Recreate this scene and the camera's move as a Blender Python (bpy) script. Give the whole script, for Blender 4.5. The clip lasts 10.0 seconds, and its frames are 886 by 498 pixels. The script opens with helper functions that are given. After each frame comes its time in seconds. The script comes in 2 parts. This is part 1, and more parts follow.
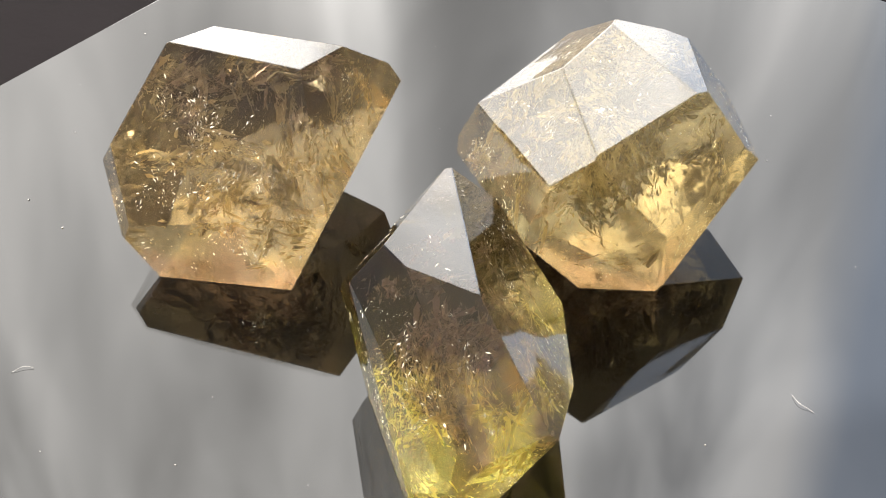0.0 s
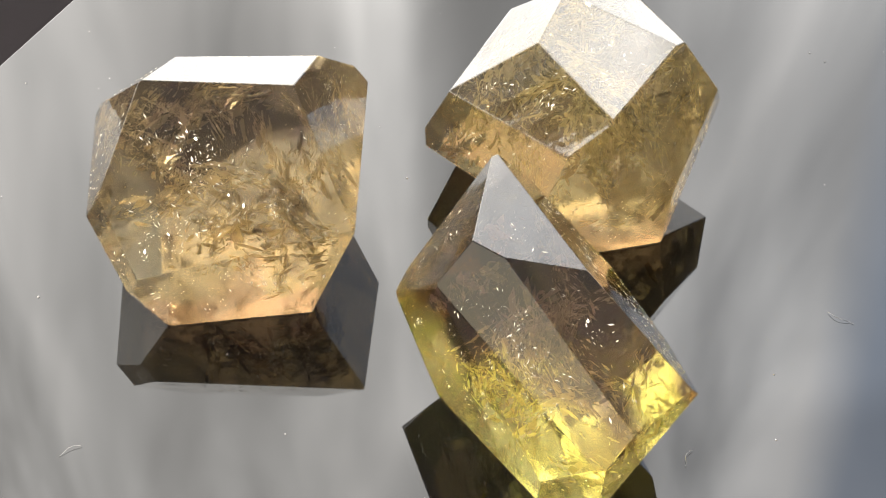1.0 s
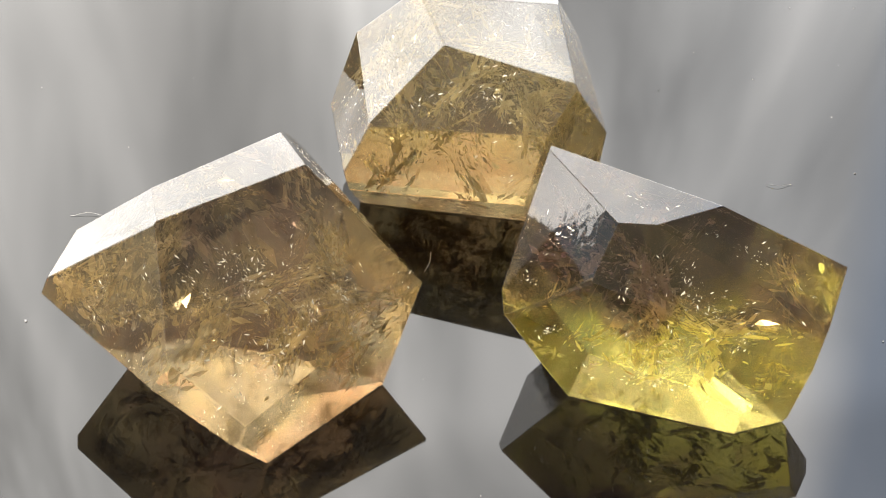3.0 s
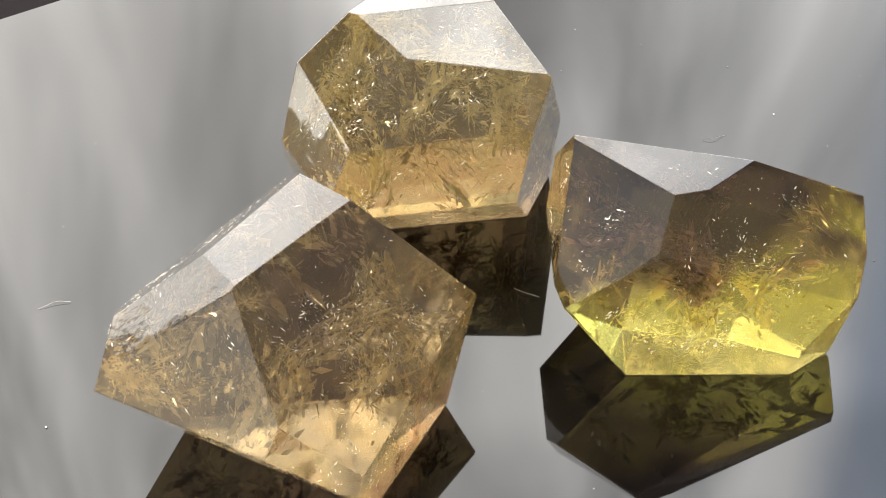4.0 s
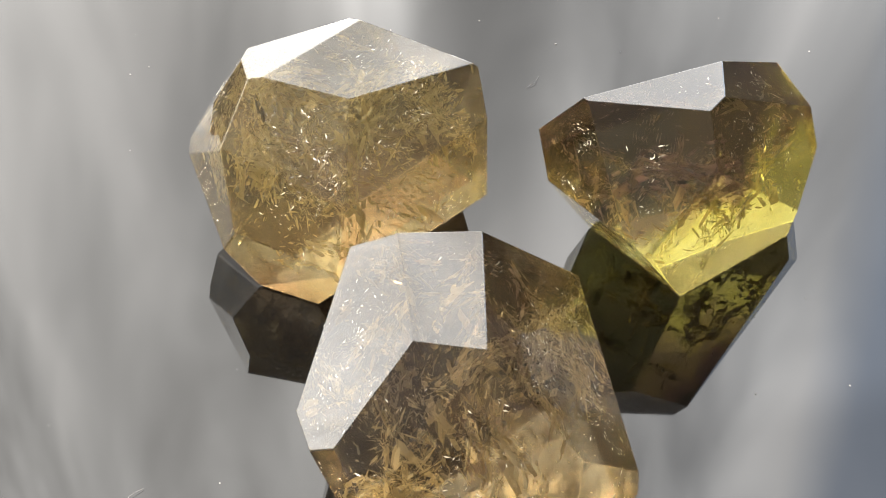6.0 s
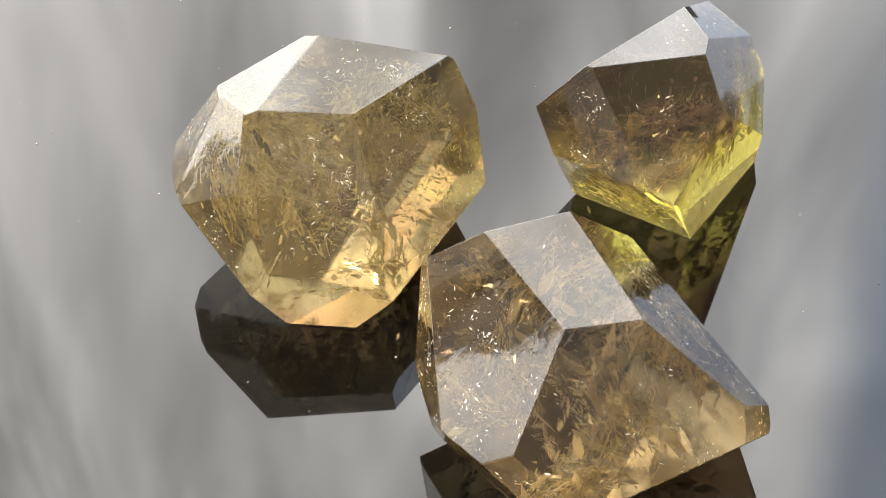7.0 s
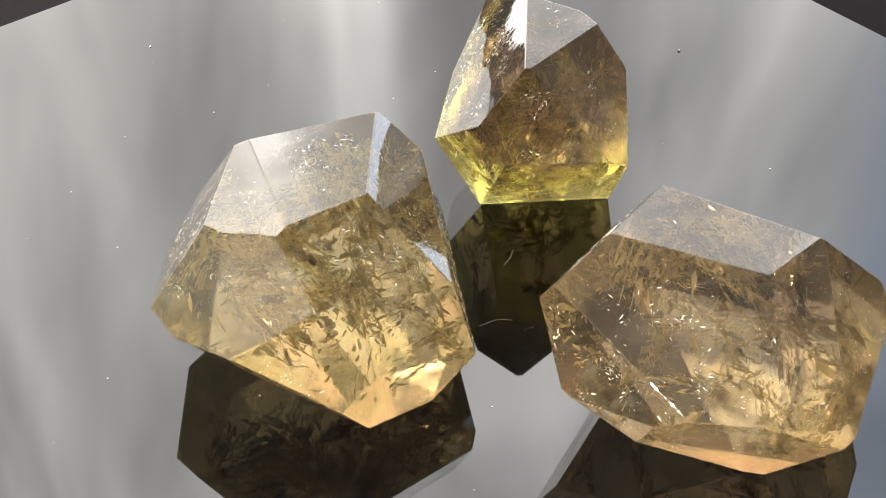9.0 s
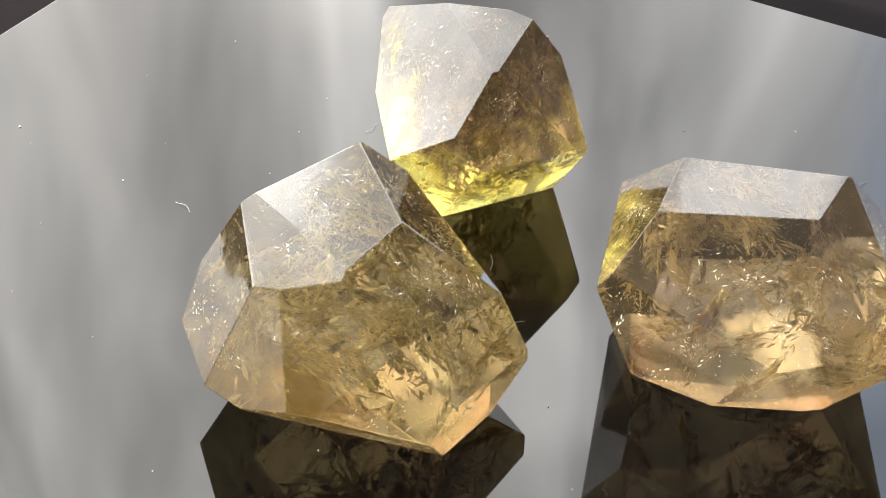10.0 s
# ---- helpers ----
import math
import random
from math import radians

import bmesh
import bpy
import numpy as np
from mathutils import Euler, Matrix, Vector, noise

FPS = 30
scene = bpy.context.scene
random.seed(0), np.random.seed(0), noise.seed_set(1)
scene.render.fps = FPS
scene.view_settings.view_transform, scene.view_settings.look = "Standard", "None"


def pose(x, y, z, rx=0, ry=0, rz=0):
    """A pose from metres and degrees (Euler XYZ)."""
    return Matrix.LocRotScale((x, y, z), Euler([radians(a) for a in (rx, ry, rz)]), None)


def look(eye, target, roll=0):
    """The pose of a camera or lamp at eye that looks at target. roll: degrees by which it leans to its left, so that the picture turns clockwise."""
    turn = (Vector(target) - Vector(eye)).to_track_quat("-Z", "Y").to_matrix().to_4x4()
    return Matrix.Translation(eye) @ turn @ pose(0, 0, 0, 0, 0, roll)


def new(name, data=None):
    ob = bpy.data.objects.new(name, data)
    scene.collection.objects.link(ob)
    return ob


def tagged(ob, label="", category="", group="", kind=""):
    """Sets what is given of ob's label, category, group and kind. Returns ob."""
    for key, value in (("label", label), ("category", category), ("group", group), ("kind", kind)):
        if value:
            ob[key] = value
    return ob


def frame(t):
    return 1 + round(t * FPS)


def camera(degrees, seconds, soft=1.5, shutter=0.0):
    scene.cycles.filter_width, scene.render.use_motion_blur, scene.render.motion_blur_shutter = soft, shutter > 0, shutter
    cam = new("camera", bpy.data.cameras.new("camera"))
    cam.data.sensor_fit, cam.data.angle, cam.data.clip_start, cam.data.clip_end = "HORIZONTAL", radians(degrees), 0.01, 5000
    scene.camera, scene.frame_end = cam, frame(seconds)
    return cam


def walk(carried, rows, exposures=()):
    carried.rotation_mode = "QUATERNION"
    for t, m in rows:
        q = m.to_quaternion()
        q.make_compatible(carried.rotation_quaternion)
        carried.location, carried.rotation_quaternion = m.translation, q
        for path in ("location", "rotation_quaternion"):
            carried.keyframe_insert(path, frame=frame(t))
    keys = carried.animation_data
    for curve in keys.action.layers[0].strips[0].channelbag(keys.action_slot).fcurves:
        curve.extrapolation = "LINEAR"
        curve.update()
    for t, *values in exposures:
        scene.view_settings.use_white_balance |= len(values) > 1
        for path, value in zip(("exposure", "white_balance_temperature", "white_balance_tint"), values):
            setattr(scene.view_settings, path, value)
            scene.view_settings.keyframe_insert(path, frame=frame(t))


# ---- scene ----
# ---------------------------------------------------------------- camera
EYE = (-0.00036, -0.19871, 0.16973)
cam = camera(31.74, 10.0, soft=1.0)
# seconds, degrees below the horizon, heading, lean
AIM = [
    (0.0, 39.07, 1.77, -1.60), (0.5, 39.50, 1.98, -1.06), (1.0, 39.68, 2.53, -1.10), (1.5, 39.75, 2.42, -0.98),
    (2.0, 39.84, 3.02, -1.47), (3.5, 39.57, 2.26, -0.60), (4.0, 39.61, 2.57, -0.66), (4.5, 39.46, 2.58, -0.19),
    (5.0, 39.54, 2.69, -0.01), (6.5, 40.09, 2.54, -1.35), (7.0, 40.34, 2.95, -1.82), (7.5, 40.28, 2.38, -0.94),
    (8.0, 40.26, 2.45, -1.19), (8.5, 39.98, 2.19, -0.94), (9.0, 39.46, 1.73, -0.81), (9.5, 39.04, 1.86, -0.87),
    (10.0, 39.11, 1.39, -0.45)]
walk(cam, [(t, pose(*EYE, 90 - down, 0, head) @ pose(0, 0, 0, 0, 0, lean)) for t, down, head, lean in AIM])
scene.view_settings.exposure = 1.2

# ---------------------------------------------------------------- light
world = bpy.data.worlds.new("world")
scene.world = world
world.use_nodes = True
wn, wl = world.node_tree.nodes, world.node_tree.links
sky = wn.new("ShaderNodeTexSky")
sky.sky_type, sky.sun_disc = "NISHITA", False
SUN_DIR = Vector((-0.688, -0.577, 0.442)).normalized()
sky.sun_elevation = math.asin(SUN_DIR.z)
sky.sun_rotation = math.atan2(SUN_DIR.x, SUN_DIR.y)
wl.new(sky.outputs["Color"], wn["Background"].inputs["Color"])
wn["Background"].inputs["Strength"].default_value = 0.05
sun_data = bpy.data.lights.new("sun", "SUN")
sun_data.energy, sun_data.angle, sun_data.color = 5.0, radians(1.2), (1.0, 0.93, 0.82)
sun = new("sun", sun_data)
sun.matrix_basis = look(SUN_DIR * 3, (0, 0, 0))


# ---------------------------------------------------------------- materials
def material(name):
    m = bpy.data.materials.new(name)
    m.use_nodes = True
    return m, m.node_tree.nodes, m.node_tree.links, m.node_tree.nodes["Principled BSDF"]


def node(nodes, kind, **values):
    n = nodes.new("ShaderNode" + kind)
    for key, value in values.items():
        if key in n.inputs:
            n.inputs[key].default_value = value
    return n


def ramp(nodes, stops):
    n = nodes.new("ShaderNodeValToRGB")
    while len(n.color_ramp.elements) < len(stops):
        n.color_ramp.elements.new(0.5)
    for e, (at, colour) in zip(n.color_ramp.elements, stops):
        e.position, e.color = at, (*colour, 1)
    return n


def plain(name, colour, rough, scale, spread=0.15, bump=0.1, metal=0.0):
    """A surface with stains at one scale and grain at another."""
    m, nodes, links, bsdf = material(name)
    tc = nodes.new("ShaderNodeTexCoord")
    big = node(nodes, "TexNoise", Scale=scale, Detail=4.0)
    fine = node(nodes, "TexNoise", Scale=scale * 14, Detail=3.0)
    for n in (big, fine):
        links.new(tc.outputs["Object"], n.inputs["Vector"])
    r = ramp(nodes, [(0.3, [c * (1 - spread) for c in colour]), (0.7, [min(1, c * (1 + spread)) for c in colour])])
    links.new(big.outputs["Fac"], r.inputs["Fac"])
    links.new(r.outputs["Color"], bsdf.inputs["Base Color"])
    b = node(nodes, "Bump", Strength=bump, Distance=0.002)
    links.new(fine.outputs["Fac"], b.inputs["Height"])
    links.new(b.outputs["Normal"], bsdf.inputs["Normal"])
    bsdf.inputs["Roughness"].default_value, bsdf.inputs["Metallic"].default_value = rough, metal
    return m


WALL = plain("wall_paint", (0.4, 0.38, 0.36), 0.9, 1.5, 0.05)
CEIL = plain("ceiling_paint", (0.82, 0.81, 0.8), 0.9, 1.2, 0.04)
BOARD = plain("floor_wood", (0.2, 0.13, 0.08), 0.5, 3.0, 0.3)
TABLE = plain("dark_table", (0.012, 0.0095, 0.0105), 0.8, 9.0, 0.3)
TABLE.node_tree.nodes["Principled BSDF"].inputs["Specular IOR Level"].default_value = 0.05


def black_glass():
    m, nodes, links, bsdf = material("black_gloss")
    bsdf.inputs["Base Color"].default_value = (0.0015, 0.0015, 0.0017, 1)
    bsdf.inputs["IOR"].default_value = 1.5
    tc = nodes.new("ShaderNodeTexCoord")
    smear = node(nodes, "TexNoise", Scale=22.0, Detail=5.0, Roughness=0.6)
    links.new(tc.outputs["Object"], smear.inputs["Vector"])
    r = node(nodes, "MapRange")
    r.inputs["From Min"].default_value, r.inputs["From Max"].default_value = 0.35, 0.75
    r.inputs["To Min"].default_value, r.inputs["To Max"].default_value = 0.018, 0.05
    links.new(smear.outputs["Fac"], r.inputs["Value"])
    links.new(r.outputs["Result"], bsdf.inputs["Roughness"])
    return m


def quartz(name, stops, z0, z1, lean=(0, 0), crack=0.35, milk=0.1, cloudy=0.9, clear=0.11, pale=(0.95, 0.86, 0.66)):
    """Coloured quartz: the colour lies in zones along the height (leaning a little), broken by clouds, and a low zone
    can hold a painted glow; within, it is crazed by fine healed cracks in patches, while the polish of the facets stays
    clean."""
    m, nodes, links, bsdf = material(name)
    tc = nodes.new("ShaderNodeTexCoord")
    dot = nodes.new("ShaderNodeVectorMath")
    dot.operation = "DOT_PRODUCT"
    links.new(tc.outputs["Object"], dot.inputs[0])
    dot.inputs[1].default_value = (*lean, 1)
    cloud = node(nodes, "TexNoise", Scale=75.0, Detail=5.0, Distortion=0.6)
    links.new(tc.outputs["Object"], cloud.inputs["Vector"])
    z = node(nodes, "MapRange")
    z.clamp = False
    z.inputs["From Min"].default_value, z.inputs["From Max"].default_value = z0, z1
    links.new(dot.outputs["Value"], z.inputs["Value"])
    add = node(nodes, "Math")
    add.operation = "MULTIPLY_ADD"
    links.new(cloud.outputs["Fac"], add.inputs[0])
    add.inputs[1].default_value = cloudy
    links.new(z.outputs["Result"], add.inputs[2])
    sub = node(nodes, "Math")
    sub.operation = "SUBTRACT"
    links.new(add.outputs["Value"], sub.inputs[0])
    sub.inputs[1].default_value = cloudy / 2
    r = ramp(nodes, stops)
    links.new(sub.outputs["Value"], r.inputs["Fac"])
    links.new(r.outputs["Color"], bsdf.inputs["Base Color"])
    # healed cracks in patches
    patch = node(nodes, "TexNoise", Scale=95.0, Detail=2.0)
    fine = node(nodes, "TexNoise", Scale=400.0, Detail=2.5, Roughness=0.5, Distortion=1.0)
    for n in (patch, fine):
        links.new(tc.outputs["Object"], n.inputs["Vector"])
    where = node(nodes, "MapRange")
    where.inputs["From Min"].default_value, where.inputs["From Max"].default_value = 0.46, 0.6
    where.inputs["To Min"].default_value, where.inputs["To Max"].default_value = crack * 0.01, crack * 0.16
    links.new(patch.outputs["Fac"], where.inputs["Value"])
    bump = node(nodes, "Bump", Distance=0.002)
    links.new(where.outputs["Result"], bump.inputs["Strength"])
    links.new(fine.outputs["Fac"], bump.inputs["Height"])
    links.new(bump.outputs["Normal"], bsdf.inputs["Normal"])
    # hand polish: the facets are not quite flat
    swell = node(nodes, "TexNoise", Scale=55.0, Detail=1.0)
    links.new(tc.outputs["Object"], swell.inputs["Vector"])
    dome = node(nodes, "Bump", Strength=0.22, Distance=0.0012)
    links.new(swell.outputs["Fac"], dome.inputs["Height"])
    links.new(dome.outputs["Normal"], bump.inputs["Normal"])
    links.new(dome.outputs["Normal"], bsdf.inputs["Coat Normal"])
    rough = node(nodes, "MapRange")
    rough.inputs["From Min"].default_value, rough.inputs["From Max"].default_value = 0.35, 0.7
    rough.inputs["To Min"].default_value, rough.inputs["To Max"].default_value = 0.008, 0.03
    links.new(patch.outputs["Fac"], rough.inputs["Value"])
    # the base is only ground, not polished
    height = nodes.new("ShaderNodeSeparateXYZ")
    links.new(tc.outputs["Object"], height.inputs["Vector"])
    ground = node(nodes, "MapRange")
    ground.inputs["From Min"].default_value, ground.inputs["From Max"].default_value = 0.012, 0.003
    ground.inputs["To Min"].default_value, ground.inputs["To Max"].default_value = 0.0, 0.1
    links.new(height.outputs["Z"], ground.inputs["Value"])
    both = node(nodes, "Math")
    both.operation = "ADD"
    links.new(rough.outputs["Result"], both.inputs[0])
    links.new(ground.outputs["Result"], both.inputs[1])
    links.new(both.outputs["Value"], bsdf.inputs["Roughness"])
    bsdf.inputs["Transmission Weight"].default_value = 1.0 - milk
    bsdf.inputs["Subsurface Weight"].default_value = 1.0
    bsdf.inputs["Subsurface Scale"].default_value = 0.006
    bsdf.inputs["Subsurface Radius"].default_value = (1.0, 0.7, 0.3)
    bsdf.inputs["IOR"].default_value = 1.54
    bsdf.inputs["Specular IOR Level"].default_value = 0.5
    bsdf.inputs["Coat Weight"].default_value = 0.5
    bsdf.inputs["Coat IOR"].default_value = 1.54
    bsdf.inputs["Coat Roughness"].default_value = 0.02
    # part of the light goes straight through to the cracks inside
    through_light = nodes.new("ShaderNodeBsdfTransparent")
    through_light.inputs["Color"].default_value = (*pale, 1)
    blend = nodes.new("ShaderNodeMixShader")
    blend.inputs[0].default_value = clear
    links.new(bsdf.outputs["BSDF"], blend.inputs[1])
    links.new(through_light.outputs["BSDF"], blend.inputs[2])
    links.new(blend.outputs["Shader"], nodes["Material Output"].inputs["Surface"])
    return m


def veil_stone():
    """The healed cracks inside the quartz: thin gaps, some like small mirrors, some with pale silky walls."""
    m, nodes, links, bsdf = material("healed_crack")
    nodes.remove(bsdf)
    walls, glow_through = node(nodes, "BsdfDiffuse"), node(nodes, "BsdfTranslucent")
    mirror = node(nodes, "BsdfAnisotropic", Roughness=0.16)
    for n in (walls, glow_through, mirror):
        n.inputs["Color"].default_value = (0.98, 0.95, 0.84, 1)
    silk = nodes.new("ShaderNodeMixShader")
    silk.inputs[0].default_value = 0.5
    links.new(walls.outputs["BSDF"], silk.inputs[1])
    links.new(glow_through.outputs["BSDF"], silk.inputs[2])
    geo = nodes.new("ShaderNodeNewGeometry")
    pick = node(nodes, "MapRange")
    pick.inputs["From Min"].default_value, pick.inputs["From Max"].default_value = 0.2, 0.5
    links.new(geo.outputs["Random Per Island"], pick.inputs["Value"])
    blend = nodes.new("ShaderNodeMixShader")
    links.new(pick.outputs["Result"], blend.inputs[0])
    links.new(mirror.outputs["BSDF"], blend.inputs[1])
    links.new(silk.outputs["Shader"], blend.inputs[2])
    links.new(blend.outputs["Shader"], nodes["Material Output"].inputs["Surface"])
    return m


GLOSS = black_glass()
# the peach lowest stops of smoky and honey paint in the warm glow at the bottom
SMOKY = quartz("smoky_citrine", [(0.0, (0.35, 0.165, 0.075)), (0.3, (0.3, 0.192, 0.066)), (0.6, (0.145, 0.1, 0.045)), (0.95, (0.03, 0.016, 0.0155))], 0.0, 0.038, crack=0.2, cloudy=2.1, milk=0.035, clear=0.16, pale=(0.88, 0.8, 0.62))
HONEY = quartz("honey_citrine", [(0.0, (0.33, 0.163, 0.07)), (0.35, (0.24, 0.163, 0.055)), (1.0, (0.19, 0.154, 0.07))], 0.0, 0.034, crack=0.23, cloudy=1.1, milk=0.05, pale=(0.9, 0.83, 0.64))
BICOLOUR = quartz("bicolour_quartz", [(0.0, (0.78, 0.71, 0.18)), (0.44, (0.66, 0.56, 0.08)), (0.6, (0.2, 0.115, 0.046)), (0.75, (0.024, 0.0105, 0.014))], 0.0, 0.034, lean=(0.0, 0.07), crack=0.12, cloudy=1.1, milk=0.03, pale=(0.8, 0.72, 0.48))
FLAKE = veil_stone()
DUST = plain("dust", (0.5, 0.49, 0.48), 0.9, 300.0, 0.1)


# ---------------------------------------------------------------- mesh helpers
def link_mesh(name, bm, mat, parent=None, label="", smooth=False):
    me = bpy.data.meshes.new(name)
    bm.to_mesh(me)
    bm.free()
    me.materials.append(mat)
    if smooth:
        for f in me.polygons:
            f.use_smooth = True
    ob = new(name, me)
    ob.parent = parent
    if label:
        ob["label"] = label
    return ob


def box(bm, x0, x1, y0, y1, z0, z1):
    made = bmesh.ops.create_cube(bm, size=1.0)["verts"]
    for v in made:
        v.co = Vector(((x0 + x1) / 2 + v.co.x * (x1 - x0), (y0 + y1) / 2 + v.co.y * (y1 - y0), (z0 + z1) / 2 + v.co.z * (z1 - z0)))


def boxes(name, mat, *sizes, parent=None, bevel=0.0):
    bm = bmesh.new()
    for s in sizes:
        box(bm, *s)
    if bevel:
        bmesh.ops.bevel(bm, geom=bm.edges[:], offset=bevel, segments=2, affect="EDGES", profile=0.5)
    return link_mesh(name, bm, mat, parent)


# ---------------------------------------------------------------- the room
# an assumed room out of view; its openings are sized to shape the light
FLOOR, TOP, WEST, EAST, SOUTH, NORTH = -0.78, 2.45, -2.6, 1.9, -3.2, 0.95
tagged(boxes("floor", BOARD, (WEST - 0.2, EAST + 0.2, SOUTH - 0.2, NORTH + 0.2, FLOOR - 0.1, FLOOR)), "brown wooden floor of the room", "floor", kind="structure")
tagged(boxes("ceiling", CEIL, (WEST - 0.2, EAST + 0.2, SOUTH - 0.2, NORTH + 0.2, TOP, TOP + 0.1)), "white painted ceiling", "ceiling", kind="structure")
# north wall with an added broad window for the reflections, west wall with an added window that lets the sun in
WX0, WX1, WZ0, WZ1 = -2.5, 0.9, -0.35, 2.3
# the box reaching up to 0.06 is added to block low sky in the east
tagged(boxes("wall_north", WALL, (WEST, WX0, NORTH, NORTH + 0.2, FLOOR, TOP), (WX1, EAST, NORTH, NORTH + 0.2, FLOOR, TOP),
             (WX0, WX1, NORTH, NORTH + 0.2, FLOOR, WZ0), (-0.2, WX1, NORTH, NORTH + 0.2, WZ0, 0.06), (WX0, WX1, NORTH, NORTH + 0.2, WZ1, TOP)), "unseen grey-beige wall with an added broad window", "wall", kind="structure")
VY0, VY1, VZ0, VZ1 = -2.9, 0.9, 0.0, 2.1
tagged(boxes("wall_west", WALL, (WEST - 0.2, WEST, SOUTH, VY0, FLOOR, TOP), (WEST - 0.2, WEST, VY1, NORTH + 0.2, FLOOR, TOP),
             (WEST - 0.2, WEST, VY0, VY1, FLOOR, VZ0), (WEST - 0.2, WEST, VY0, VY1, VZ1, TOP)), "unseen grey-beige wall with an added window for the sun", "wall", kind="structure")
tagged(boxes("wall_east", WALL, (EAST, EAST + 0.2, SOUTH, NORTH + 0.2, FLOOR, TOP)), "grey-beige painted wall", "wall", kind="structure")
tagged(boxes("wall_south", WALL, (WEST - 0.2, EAST + 0.2, SOUTH - 0.2, SOUTH, FLOOR, TOP)), "grey-beige painted wall", "wall", kind="structure")


def backdrop():
    """What lies outside the broad window: pale hazy cloud and, east of it, a strip of bluer sky."""
    m, nodes, links, bsdf = material("hazy_sky")
    nodes.remove(bsdf)
    em = node(nodes, "Emission", Strength=7.5)
    tc = nodes.new("ShaderNodeTexCoord")
    sep = nodes.new("ShaderNodeSeparateXYZ")
    links.new(tc.outputs["Object"], sep.inputs["Vector"])
    mp = nodes.new("ShaderNodeMapping")
    mp.inputs["Scale"].default_value = (1.9, 1.0, 0.55)
    links.new(tc.outputs["Object"], mp.inputs["Vector"])
    cloud = node(nodes, "TexNoise", Scale=1.35, Detail=4.0, Distortion=0.5)
    links.new(mp.outputs["Vector"], cloud.inputs["Vector"])
    warm = ramp(nodes, [(0.34, (0.39, 0.376, 0.355)), (0.5, (0.75, 0.73, 0.695)), (0.62, (1.035, 1.0, 0.95))])
    links.new(cloud.outputs["Fac"], warm.inputs["Fac"])
    blue = ramp(nodes, [(0.3, (0.36, 0.42, 0.52)), (0.7, (0.53, 0.58, 0.67))])
    links.new(cloud.outputs["Fac"], blue.inputs["Fac"])
    # the haze cools slowly towards the east, then clears
    edge = ramp(nodes, [(0.0, (0.0, 0.0, 0.0)), (0.42, (0.12, 0.12, 0.12)), (0.8, (0.24, 0.24, 0.24)), (0.9, (1.0, 1.0, 1.0))])
    east = node(nodes, "MapRange")
    east.inputs["From Min"].default_value, east.inputs["From Max"].default_value = -0.35, 0.85
    links.new(sep.outputs["X"], east.inputs["Value"])
    links.new(east.outputs["Result"], edge.inputs["Fac"])
    mix = nodes.new("ShaderNodeMixRGB")
    links.new(edge.outputs["Color"], mix.inputs[0])
    links.new(warm.outputs["Color"], mix.inputs[1])
    links.new(blue.outputs["Color"], mix.inputs[2])
    links.new(mix.outputs["Color"], em.inputs["Color"])
    rise = node(nodes, "MapRange")
    rise.inputs["From Min"].default_value, rise.inputs["From Max"].default_value = 1.2, 2.6
    rise.inputs["To Min"].default_value, rise.inputs["To Max"].default_value = 2.8, 4.35
    links.new(sep.outputs["Z"], rise.inputs["Value"])
    # low over the horizon: a bright slit between two dull banks
    def smooth(value, a, z):
        n = node(nodes, "MapRange")
        n.interpolation_type = "SMOOTHSTEP"
        n.inputs["From Min"].default_value, n.inputs["From Max"].default_value = a, z
        links.new(value, n.inputs["Value"])
        return n.outputs["Result"]

    def arith(kind, a, z):
        n = nodes.new("ShaderNodeMath")
        n.operation = kind
        for socket, value in zip(n.inputs, (a, z)):
            if isinstance(value, (int, float)):
                socket.default_value = value
            else:
                links.new(value, socket)
        return n.outputs["Value"]

    def band(centre, inner, outer):
        off = arith("ABSOLUTE", arith("SUBTRACT", sep.outputs["X"], centre), 0.0)
        return arith("SUBTRACT", 1.0, smooth(off, inner, outer))

    low = arith("SUBTRACT", 1.0, smooth(sep.outputs["Z"], 1.35, 1.95))
    banks = arith("ADD", arith("MULTIPLY", band(0.0, 0.03, 0.14), -0.34), arith("MULTIPLY", band(-0.48, 0.06, 0.24), -0.32))
    shape = arith("ADD", arith("MULTIPLY", band(-0.2, 0.03, 0.085), 0.4), banks)
    total = arith("MULTIPLY", rise.outputs["Result"], arith("ADD", 1.0, arith("MULTIPLY", arith("MULTIPLY", low, smooth(sep.outputs["Z"], 0.7, 1.1)), shape)))
    # a grey bank higher up, lower towards the east, and a pale patch beneath it
    tilted = arith("ADD", sep.outputs["Z"], arith("MULTIPLY", sep.outputs["X"], 0.17))
    grey = arith("MULTIPLY", arith("MULTIPLY", smooth(tilted, 2.05, 2.25), smooth(sep.outputs["X"], -0.55, 0.05)), -0.26)
    pale = arith("MULTIPLY", arith("MULTIPLY", smooth(tilted, 1.5, 1.9), band(0.4, 0.1, 0.36)), 0.3)
    total = arith("MULTIPLY", total, arith("ADD", 1.0, arith("ADD", grey, pale)))
    # the sky is brightest low down
    glow = arith("SUBTRACT", 1.0, smooth(sep.outputs["Z"], 0.55, 1.15))
    total = arith("MULTIPLY", total, arith("ADD", 1.0, arith("MULTIPLY", glow, 0.12)))
    links.new(total, em.inputs["Strength"])
    links.new(em.outputs["Emission"], nodes["Material Output"].inputs["Surface"])
    bm = bmesh.new()
    box(bm, -3.0, 4.5, 2.0, 2.05, -1.0, 5.5)
    # a second glowing sheet, added to whiten facets turned north-west, clear of the sun
    box(bm, -3.05, -3.0, 0.45, 2.05, -1.0, 5.5)
    ob = link_mesh("backdrop", bm, m)
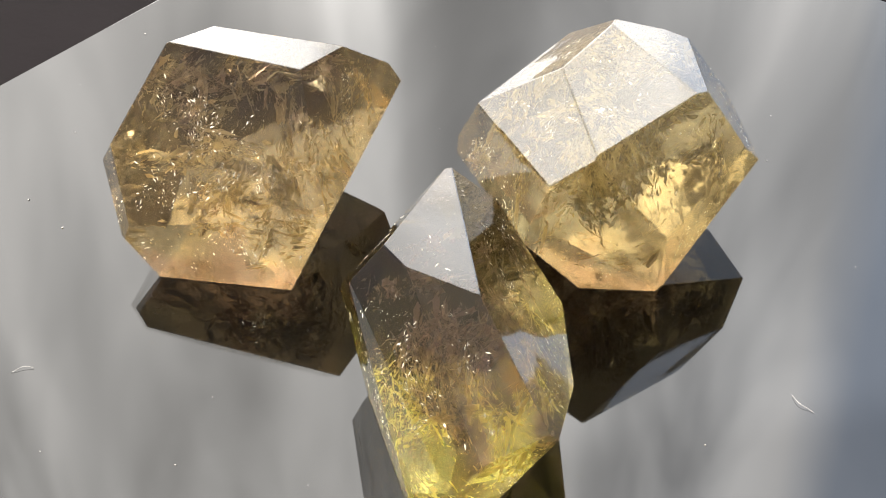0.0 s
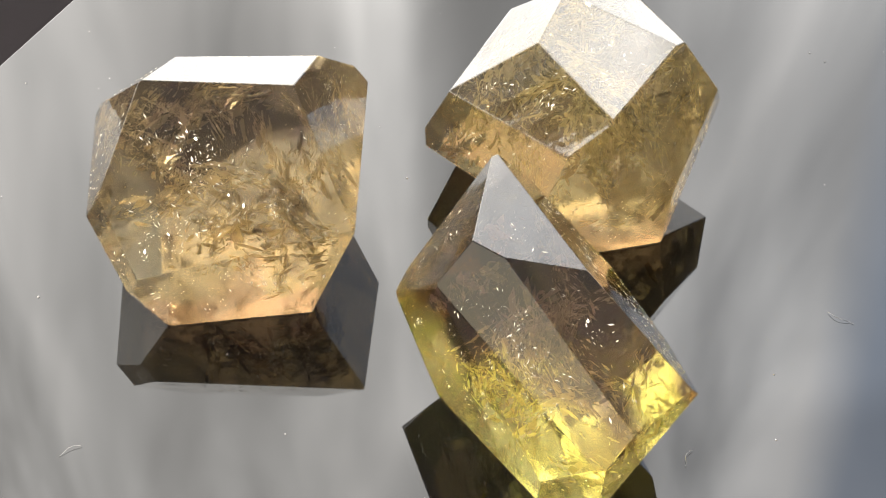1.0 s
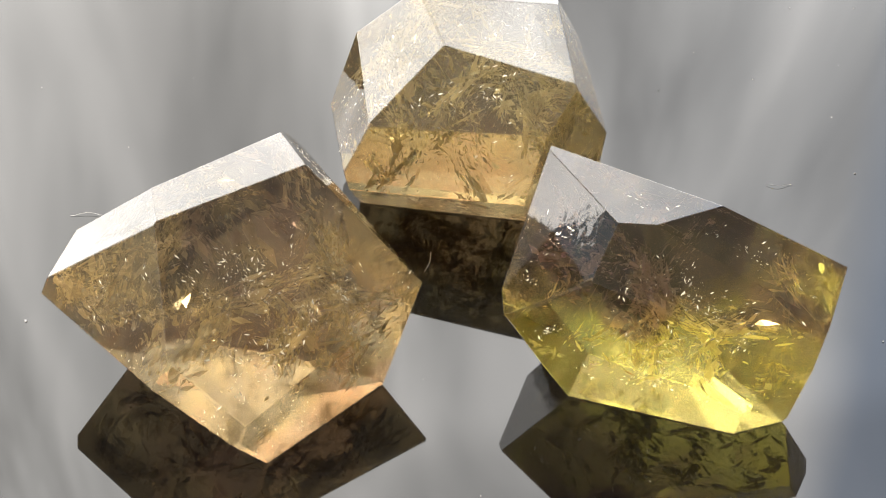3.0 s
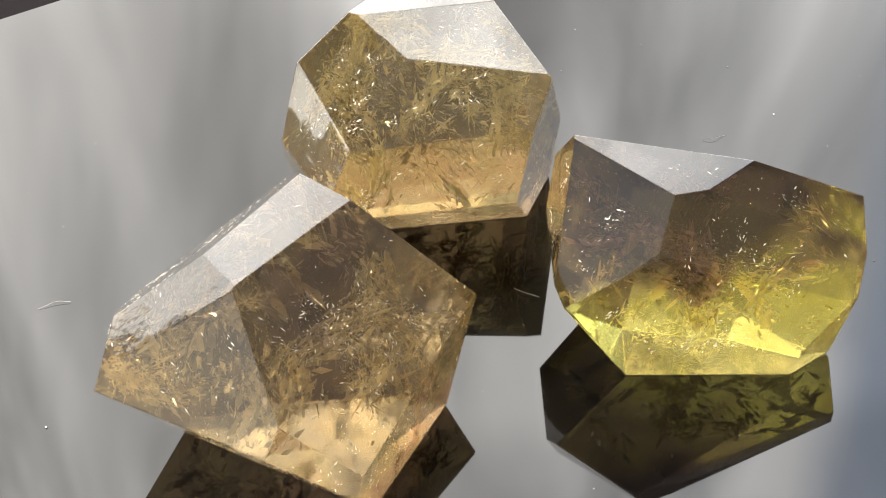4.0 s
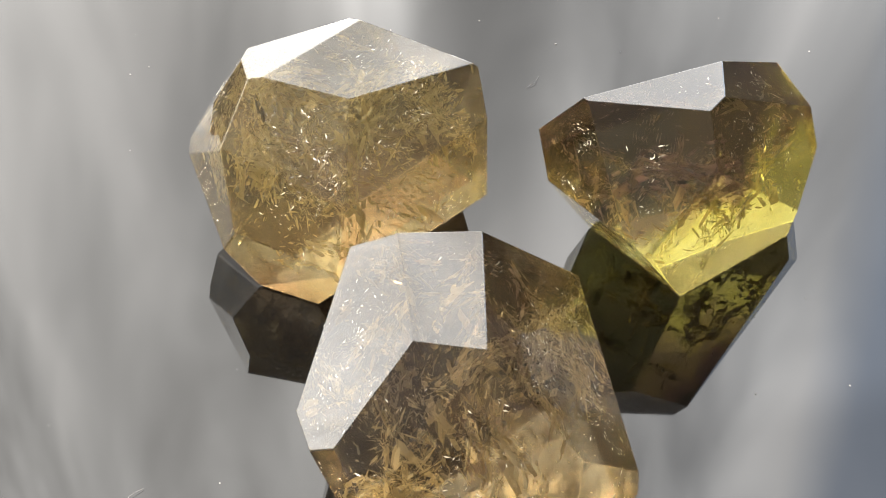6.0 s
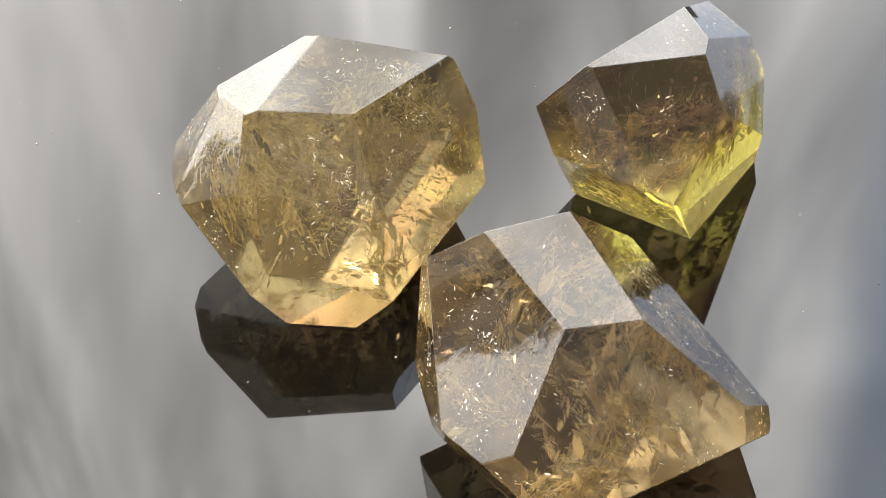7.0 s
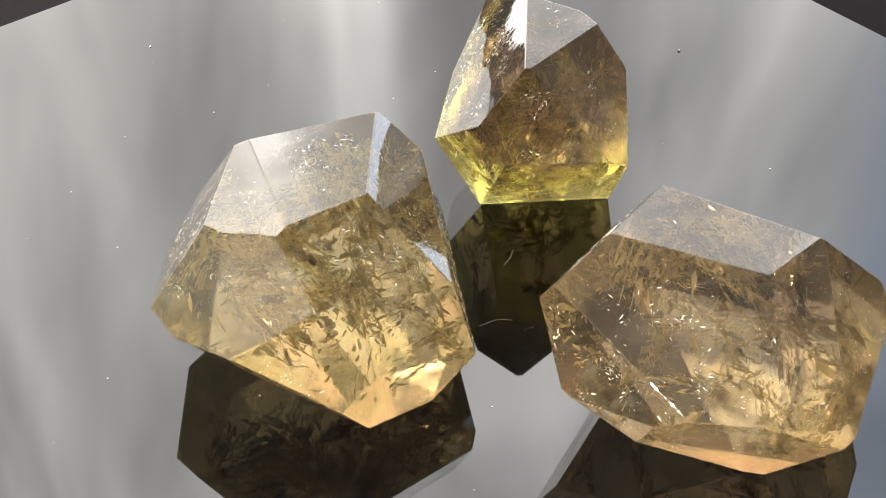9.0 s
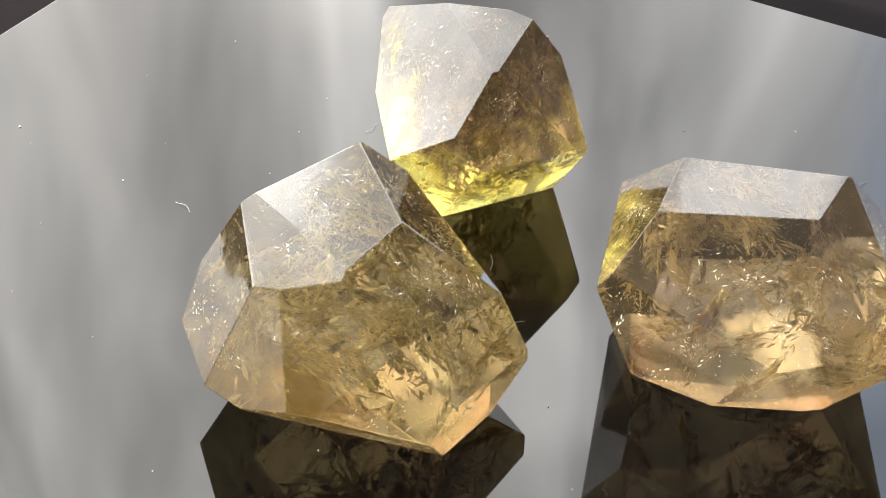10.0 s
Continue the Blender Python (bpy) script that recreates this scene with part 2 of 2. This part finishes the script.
    return tagged(ob, "bright hazy sky outside the window", "sky", kind="structure")


backdrop()

# table under the turntable
table = tagged(new("table"), "dark brown wooden table under the turntable", "table")
boxes("tabletop", TABLE, (-0.7, 0.7, -0.45, 0.38, -0.075, -0.045), parent=table, bevel=0.004)
for x in (-0.64, 0.64):
    for y in (-0.39, 0.32):
        boxes("leg", TABLE, (x - 0.03, x + 0.03, y - 0.03, y + 0.03, FLOOR, -0.075), parent=table, bevel=0.003)


# ---------------------------------------------------------------- turntable with its plate
def turntable():
    thing = tagged(new("turntable"), "square glossy black mirror plate turning on a round base", "turntable")
    bm = bmesh.new()
    box(bm, -0.119, 0.119, -0.1205, 0.1205, -0.008, 0.0)
    bmesh.ops.bevel(bm, geom=bm.edges[:], offset=0.0002, segments=2, affect="EDGES", profile=0.5)
    plate = link_mesh("plate", bm, GLOSS, thing, "mirror-bright black square plate")
    plate.matrix_basis = pose(0, 0, 0, 0, 0, 51.25) @ pose(0.0069, -0.0054, 0)
    bm = bmesh.new()
    bmesh.ops.create_cone(bm, cap_ends=True, segments=64, radius1=0.075, radius2=0.072, depth=0.037)
    bmesh.ops.translate(bm, verts=bm.verts[:], vec=(0, 0, -0.0265))
    link_mesh("base", bm, TABLE, thing, "black round base")
    rng = random.Random(11)
    bm = bmesh.new()
    for _ in range(60):
        a, r = rng.uniform(0, 6.283), 0.115 * math.sqrt(rng.random())
        s = 0.0001 * rng.lognormvariate(0, 0.5)
        got = bmesh.ops.create_icosphere(bm, subdivisions=1, radius=s)["verts"]
        bmesh.ops.scale(bm, verts=got, vec=(1, rng.uniform(0.5, 1.6), 0.6))
        bmesh.ops.translate(bm, verts=got, vec=(r * math.cos(a), r * math.sin(a), s * 0.5))
    tagged(link_mesh("dust", bm, DUST, thing, "pale dust specks"), kind="stuff")
    for x, y, turn, length, curl in ((0.012, -0.05, 40, 0.004, 500), (-0.002, 0.012, 200, 0.006, 160), (-0.004, -0.008, 75, 0.005, 220), (0.05, -0.03, 120, 0.005, 300),
                                     (-0.075, -0.02, 10, 0.004, 400), (-0.03, 0.07, 300, 0.006, 200)):
        curve = bpy.data.curves.new("fibre", "CURVE")
        curve.dimensions, curve.bevel_depth, curve.bevel_resolution = "3D", 0.00003, 1
        line = curve.splines.new("POLY")
        line.points.add(11)
        heading, p = radians(turn), Vector((x, y, 0.00012))
        for i, q in enumerate(line.points):
            q.co = (*p, 1)
            heading += curl * length / 12 * math.cos(i * 0.5) * 1.4
            p = p + Vector((math.cos(heading), math.sin(heading), 0)) * (length / 12)
            p.z = 0.00012 + 0.0003 * math.sin(i / 11 * math.pi)
        hair = new("fibre", curve)
        hair.parent = thing
        curve.materials.append(DUST)
        hair["label"] = "fine pale fibre"
    return thing


# ---------------------------------------------------------------- crystals
def cut_block(cuts, middle, bevel=0.0004):
    """A block cut to facets: azimuth and tilt of each facet in degrees, and its distance from the axis of the turntable in mm."""
    bm = bmesh.new()
    bmesh.ops.create_cube(bm, size=0.16)
    for az, tilt, dist in cuts:
        a, e = radians(az), radians(tilt)
        no = Vector((math.cos(e) * math.cos(a), math.cos(e) * math.sin(a), math.sin(e)))
        co = no * (dist / 1000 - no.dot(Vector((*middle, 0))))
        got = bmesh.ops.bisect_plane(bm, geom=bm.verts[:] + bm.edges[:] + bm.faces[:], plane_co=co, plane_no=no, clear_outer=True, dist=1e-6)
        edges = [g for g in got["geom_cut"] if isinstance(g, bmesh.types.BMEdge)]
        if len(edges) > 2:
            bmesh.ops.contextual_create(bm, geom=edges)
    bmesh.ops.remove_doubles(bm, verts=bm.verts[:], dist=0.00005)
    bmesh.ops.recalc_face_normals(bm, faces=bm.faces[:])
    if bevel:
        bmesh.ops.bevel(bm, geom=bm.edges[:], offset=bevel, segments=2, affect="EDGES", profile=0.5, clamp_overlap=True)
    return bm


FLAT = (0, -90, -0.15)
CUTS_A = [FLAT,
          (-109.7, 41.5, 20), (-14.3, -25, -28.1), (-99.6, -4.4, 5.9), (-25.3, 33.6, -8.1), (73.6, 46.2, 35.1), (167.9, -31.9, 47.7),
          (90.3, -27, 31.8), (64.5, 80.8, 33.9), (107.1, 19.6, 60.1), (22, -67.8, -11.1), (170, 30.3, 65.1), (168.7, -34.7, 44.9),
          (64.2, -16.3, 19.3), (57.5, 9.7, 20.4), (128.5, 50.7, 58.4), (-142.4, -24.9, 37.5), (-148.7, 14.2, 49.7)]
CUTS_B = [FLAT,
          (-126.2, 84.6, 28.2), (-52.3, 23.1, 23.8), (5.8, 32.8, 48.1), (133.5, -14.5, 20), (71.4, -35.3, 31.8), (-94, -6.2, -0.4),
          (28.9, -60.5, 13), (139.1, 28.4, 24.5), (-124.8, -87.2, -0.6), (57.2, 32.5, 53.5), (-40.3, -7.7, 22.7), (149.8, 55.1, 24.1),
          (-165.1, 48.8, 11.1), (-155.5, -40.8, -10.9), (-160.1, 14.6, -2.8), (97.8, 8.6, 41.3), (75.1, 35.9, 49.5), (20.2, 78.6, 37.6)]
CUTS_C = [FLAT,
          (-163.3, -4.8, 24.5), (5.2, 37.4, 16.2), (-140.9, 26.1, 41), (-111.4, 51.9, 47.6), (105.7, -35.2, -16.1), (-57.9, 85, 34.6),
          (162.7, -22.9, 9), (-23.3, -32.7, 14.9), (-0.3, -32.3, 3.2), (-147.1, 14, 37), (155.2, 34.8, 19.1), (56.2, -18.5, -13.2),
          (108.5, 11.7, -3.3), (-72.5, -11.5, 50.2), (173, 22.6, 24.1), (-126.8, -10.9, 45.4), (-177.5, 9.4, 24.5)]
STONES = []


def inside(cuts, middle, p, margin):
    for az, tilt, dist in cuts:
        a, e = radians(az), radians(tilt)
        no = Vector((math.cos(e) * math.cos(a), math.cos(e) * math.sin(a), math.sin(e)))
        if no.dot(p) > dist / 1000 - no.dot(Vector((*middle, 0))) - margin:
            return False
    return True


def flakes(cuts, middle, rng, sheets, per_sheet, size, frost=(), skin=95, specks=450):
    """Slivers strewn in feathery streaks along healed cracks, most of them tiny, a few broad."""
    bm = bmesh.new()
    for number in range(sheets + 4 * len(frost)):
        at = Vector((rng.uniform(-0.02, 0.02), rng.uniform(-0.02, 0.02), rng.uniform(0.006, 0.031)))
        if number >= sheets:
            # a frosty patch under the skin: short sheets crowded round one spot
            at = Vector(frost[(number - sheets) // 4]) + Vector((rng.gauss(0, 0.002), rng.gauss(0, 0.002), rng.gauss(0, 0.002)))
        n = Vector((rng.gauss(0, 1), rng.gauss(0, 1), rng.gauss(0, 0.7))).normalized()
        u = n.orthogonal().normalized()
        u.rotate(Matrix.Rotation(rng.uniform(0, 6.28), 3, n))
        v = n.cross(u)
        bend = rng.uniform(-40, 40)
        long, wide = rng.uniform(0.003, 0.011), rng.uniform(0.0004, 0.0026)
        if number >= sheets:
            long, wide = 0.0036, 0.0014
        for _ in range(per_sheet):
            x, y = rng.gauss(0, long), rng.gauss(0, wide)
            p = at + u * x + v * (y + bend * x * x) + n * rng.gauss(0, 0.0006)
            if not inside(cuts, middle, p, 0.0016):
                continue
            tilt = (n + Vector((rng.gauss(0, 0.5), rng.gauss(0, 0.5), rng.gauss(0, 0.5)))).normalized()
            a = u + v * (2 * bend * x + rng.gauss(0, 0.35))
            a = (a - tilt * a.dot(tilt)).normalized()
            b = tilt.cross(a)
            s = min(size * rng.lognormvariate(0, 0.85), 0.003)
            k = rng.randint(4, 6)
            w = rng.uniform(0.1, 0.4)
            ring = []
            for i in range(k):
                c = 2 * math.pi * i / k
                r = s * rng.uniform(0.5, 1.3)
                ring.append(p + a * (r * math.cos(c)) + b * (r * w * math.sin(c)))
            if not all(inside(cuts, middle, q, 0.0009) for q in ring):
                continue
            top = bm.verts.new(p + tilt * s * 0.1)
            low = bm.verts.new(p - tilt * s * 0.02)
            rim = [bm.verts.new(q) for q in ring]
            for i in range(k):
                bm.faces.new((top, rim[i], rim[(i + 1) % k]))
                bm.faces.new((low, rim[(i + 1) % k], rim[i]))
    # fine feathered slivers laid on the skin to catch the sun, for bright flakes within
    faces = []
    for az, tilt, dist in cuts[1:]:
        a, e = radians(az), radians(tilt)
        no = Vector((math.cos(e) * math.cos(a), math.cos(e) * math.sin(a), math.sin(e)))
        if tilt > -12:
            faces.append((no, dist / 1000 - no.dot(Vector((*middle, 0)))))
    for _ in range(skin):
        at = Vector((rng.uniform(-0.022, 0.022), rng.uniform(-0.022, 0.022), rng.uniform(0.006, 0.03)))
        streak = Vector((rng.gauss(0, 1), rng.gauss(0, 1), rng.gauss(0, 1))).normalized()
        spread, count = rng.uniform(0.0015, 0.0045), rng.randint(8, 30)
        for _ in range(count):
            p = at + streak * rng.gauss(0, spread) + Vector((rng.gauss(0, 1), rng.gauss(0, 1), rng.gauss(0, 1))) * spread * 0.3
            no, off = min(faces, key=lambda f: abs(f[1] - f[0].dot(p)))
            p = p + no * (off - no.dot(p))
            if not inside(cuts, middle, p - no * 0.0009, 0.0006):
                continue
            along = streak + Vector((rng.gauss(0, 0.3), rng.gauss(0, 0.3), rng.gauss(0, 0.3)))
            along = (along - no * along.dot(no)).normalized()
            across = no.cross(along)
            s = min(0.00017 * rng.lognormvariate(0, 0.6), 0.0005)
            w = s * rng.uniform(0.12, 0.32)
            rim = [bm.verts.new(q) for q in (p + along * s + across * w * 0.2, p + along * s * 0.1 + across * w, p - along * s - across * w * 0.1, p - along * s * rng.uniform(0, 0.4) - across * w)]
            top, low = bm.verts.new(p + no * 0.00003), bm.verts.new(p - no * 0.00006)
            for i in range(4):
                bm.faces.new((top, rim[i], rim[(i + 1) % 4]))
                bm.faces.new((low, rim[(i + 1) % 4], rim[i]))
    # specks strewn all through the stone
    for _ in range(specks):
        p = Vector((rng.uniform(-0.032, 0.032), rng.uniform(-0.032, 0.032), rng.uniform(0.002, 0.034)))
        if not inside(cuts, middle, p, 0.0007):
            continue
        s = 0.00016 * rng.lognormvariate(0, 0.4)
        a = Vector((rng.gauss(0, 1), rng.gauss(0, 1), rng.gauss(0, 1))).normalized()
        c = a.orthogonal().normalized()
        d = a.cross(c)
        quad = [bm.verts.new(p + c * s * 1.6), bm.verts.new(p + d * s * 0.7), bm.verts.new(p - c * s * 1.6), bm.verts.new(p - d * s * 0.7)]
        ends = [bm.verts.new(p + a * s * 0.4), bm.verts.new(p - a * s * 0.4)]
        for i in range(4):
            bm.faces.new((ends[0], quad[i], quad[(i + 1) % 4]))
            bm.faces.new((ends[1], quad[(i + 1) % 4], quad[i]))
    return bm


def crystal(cuts, middle, mat, label, seed, sheets, per_sheet, size, frost=()):
    thing = tagged(link_mesh("crystal", cut_block(cuts, middle), mat), label, "crystal", "crystals on the turntable")
    rng = random.Random(seed)
    tagged(link_mesh("inclusion_veil", flakes(cuts, middle, rng, sheets, per_sheet, size, frost), FLAKE, thing, "pale golden flakes of healed cracks"), kind="stuff")
    STONES.append((thing, middle))
    return thing


crystal(CUTS_A, (-0.038, 0.02), SMOKY, "smoky brown and golden faceted quartz crystal on the turntable", 3, 26, 210, 0.0004, [(-0.0185, 0.019, 0.018), (-0.017, 0.015, 0.022), (0.007, -0.013, 0.013), (-0.004, -0.01, 0.015)])
crystal(CUTS_B, (0.02, 0.019), HONEY, "honey-yellow faceted citrine crystal with golden inclusions", 5, 30, 220, 0.0004, [(0.0065, 0.0125, 0.0275), (0.012, 0.009, 0.024), (-0.006, 0.01, 0.019), (0.003, 0.013, 0.017), (0.0, -0.014, 0.02)])
crystal(CUTS_C, (-0.008, -0.034), BICOLOUR, "lemon-yellow and purple-brown faceted quartz crystal", 8, 20, 190, 0.00038, [(-0.009, -0.003, 0.011), (-0.003, -0.012, 0.01), (0.004, 0.004, 0.012)])
TURNTABLE = turntable()

# ---------------------------------------------------------------- what moves
RATE = 18.804


def motions():
    times = [i * 0.25 for i in range(41)]
    walk(TURNTABLE, [(t, pose(0, 0, 0, 0, 0, RATE * t)) for t in times])
    for thing, (x, y) in STONES:
        walk(thing, [(t, pose(0, 0, 0, 0, 0, RATE * t) @ pose(x, y, 0)) for t in times])


motions()
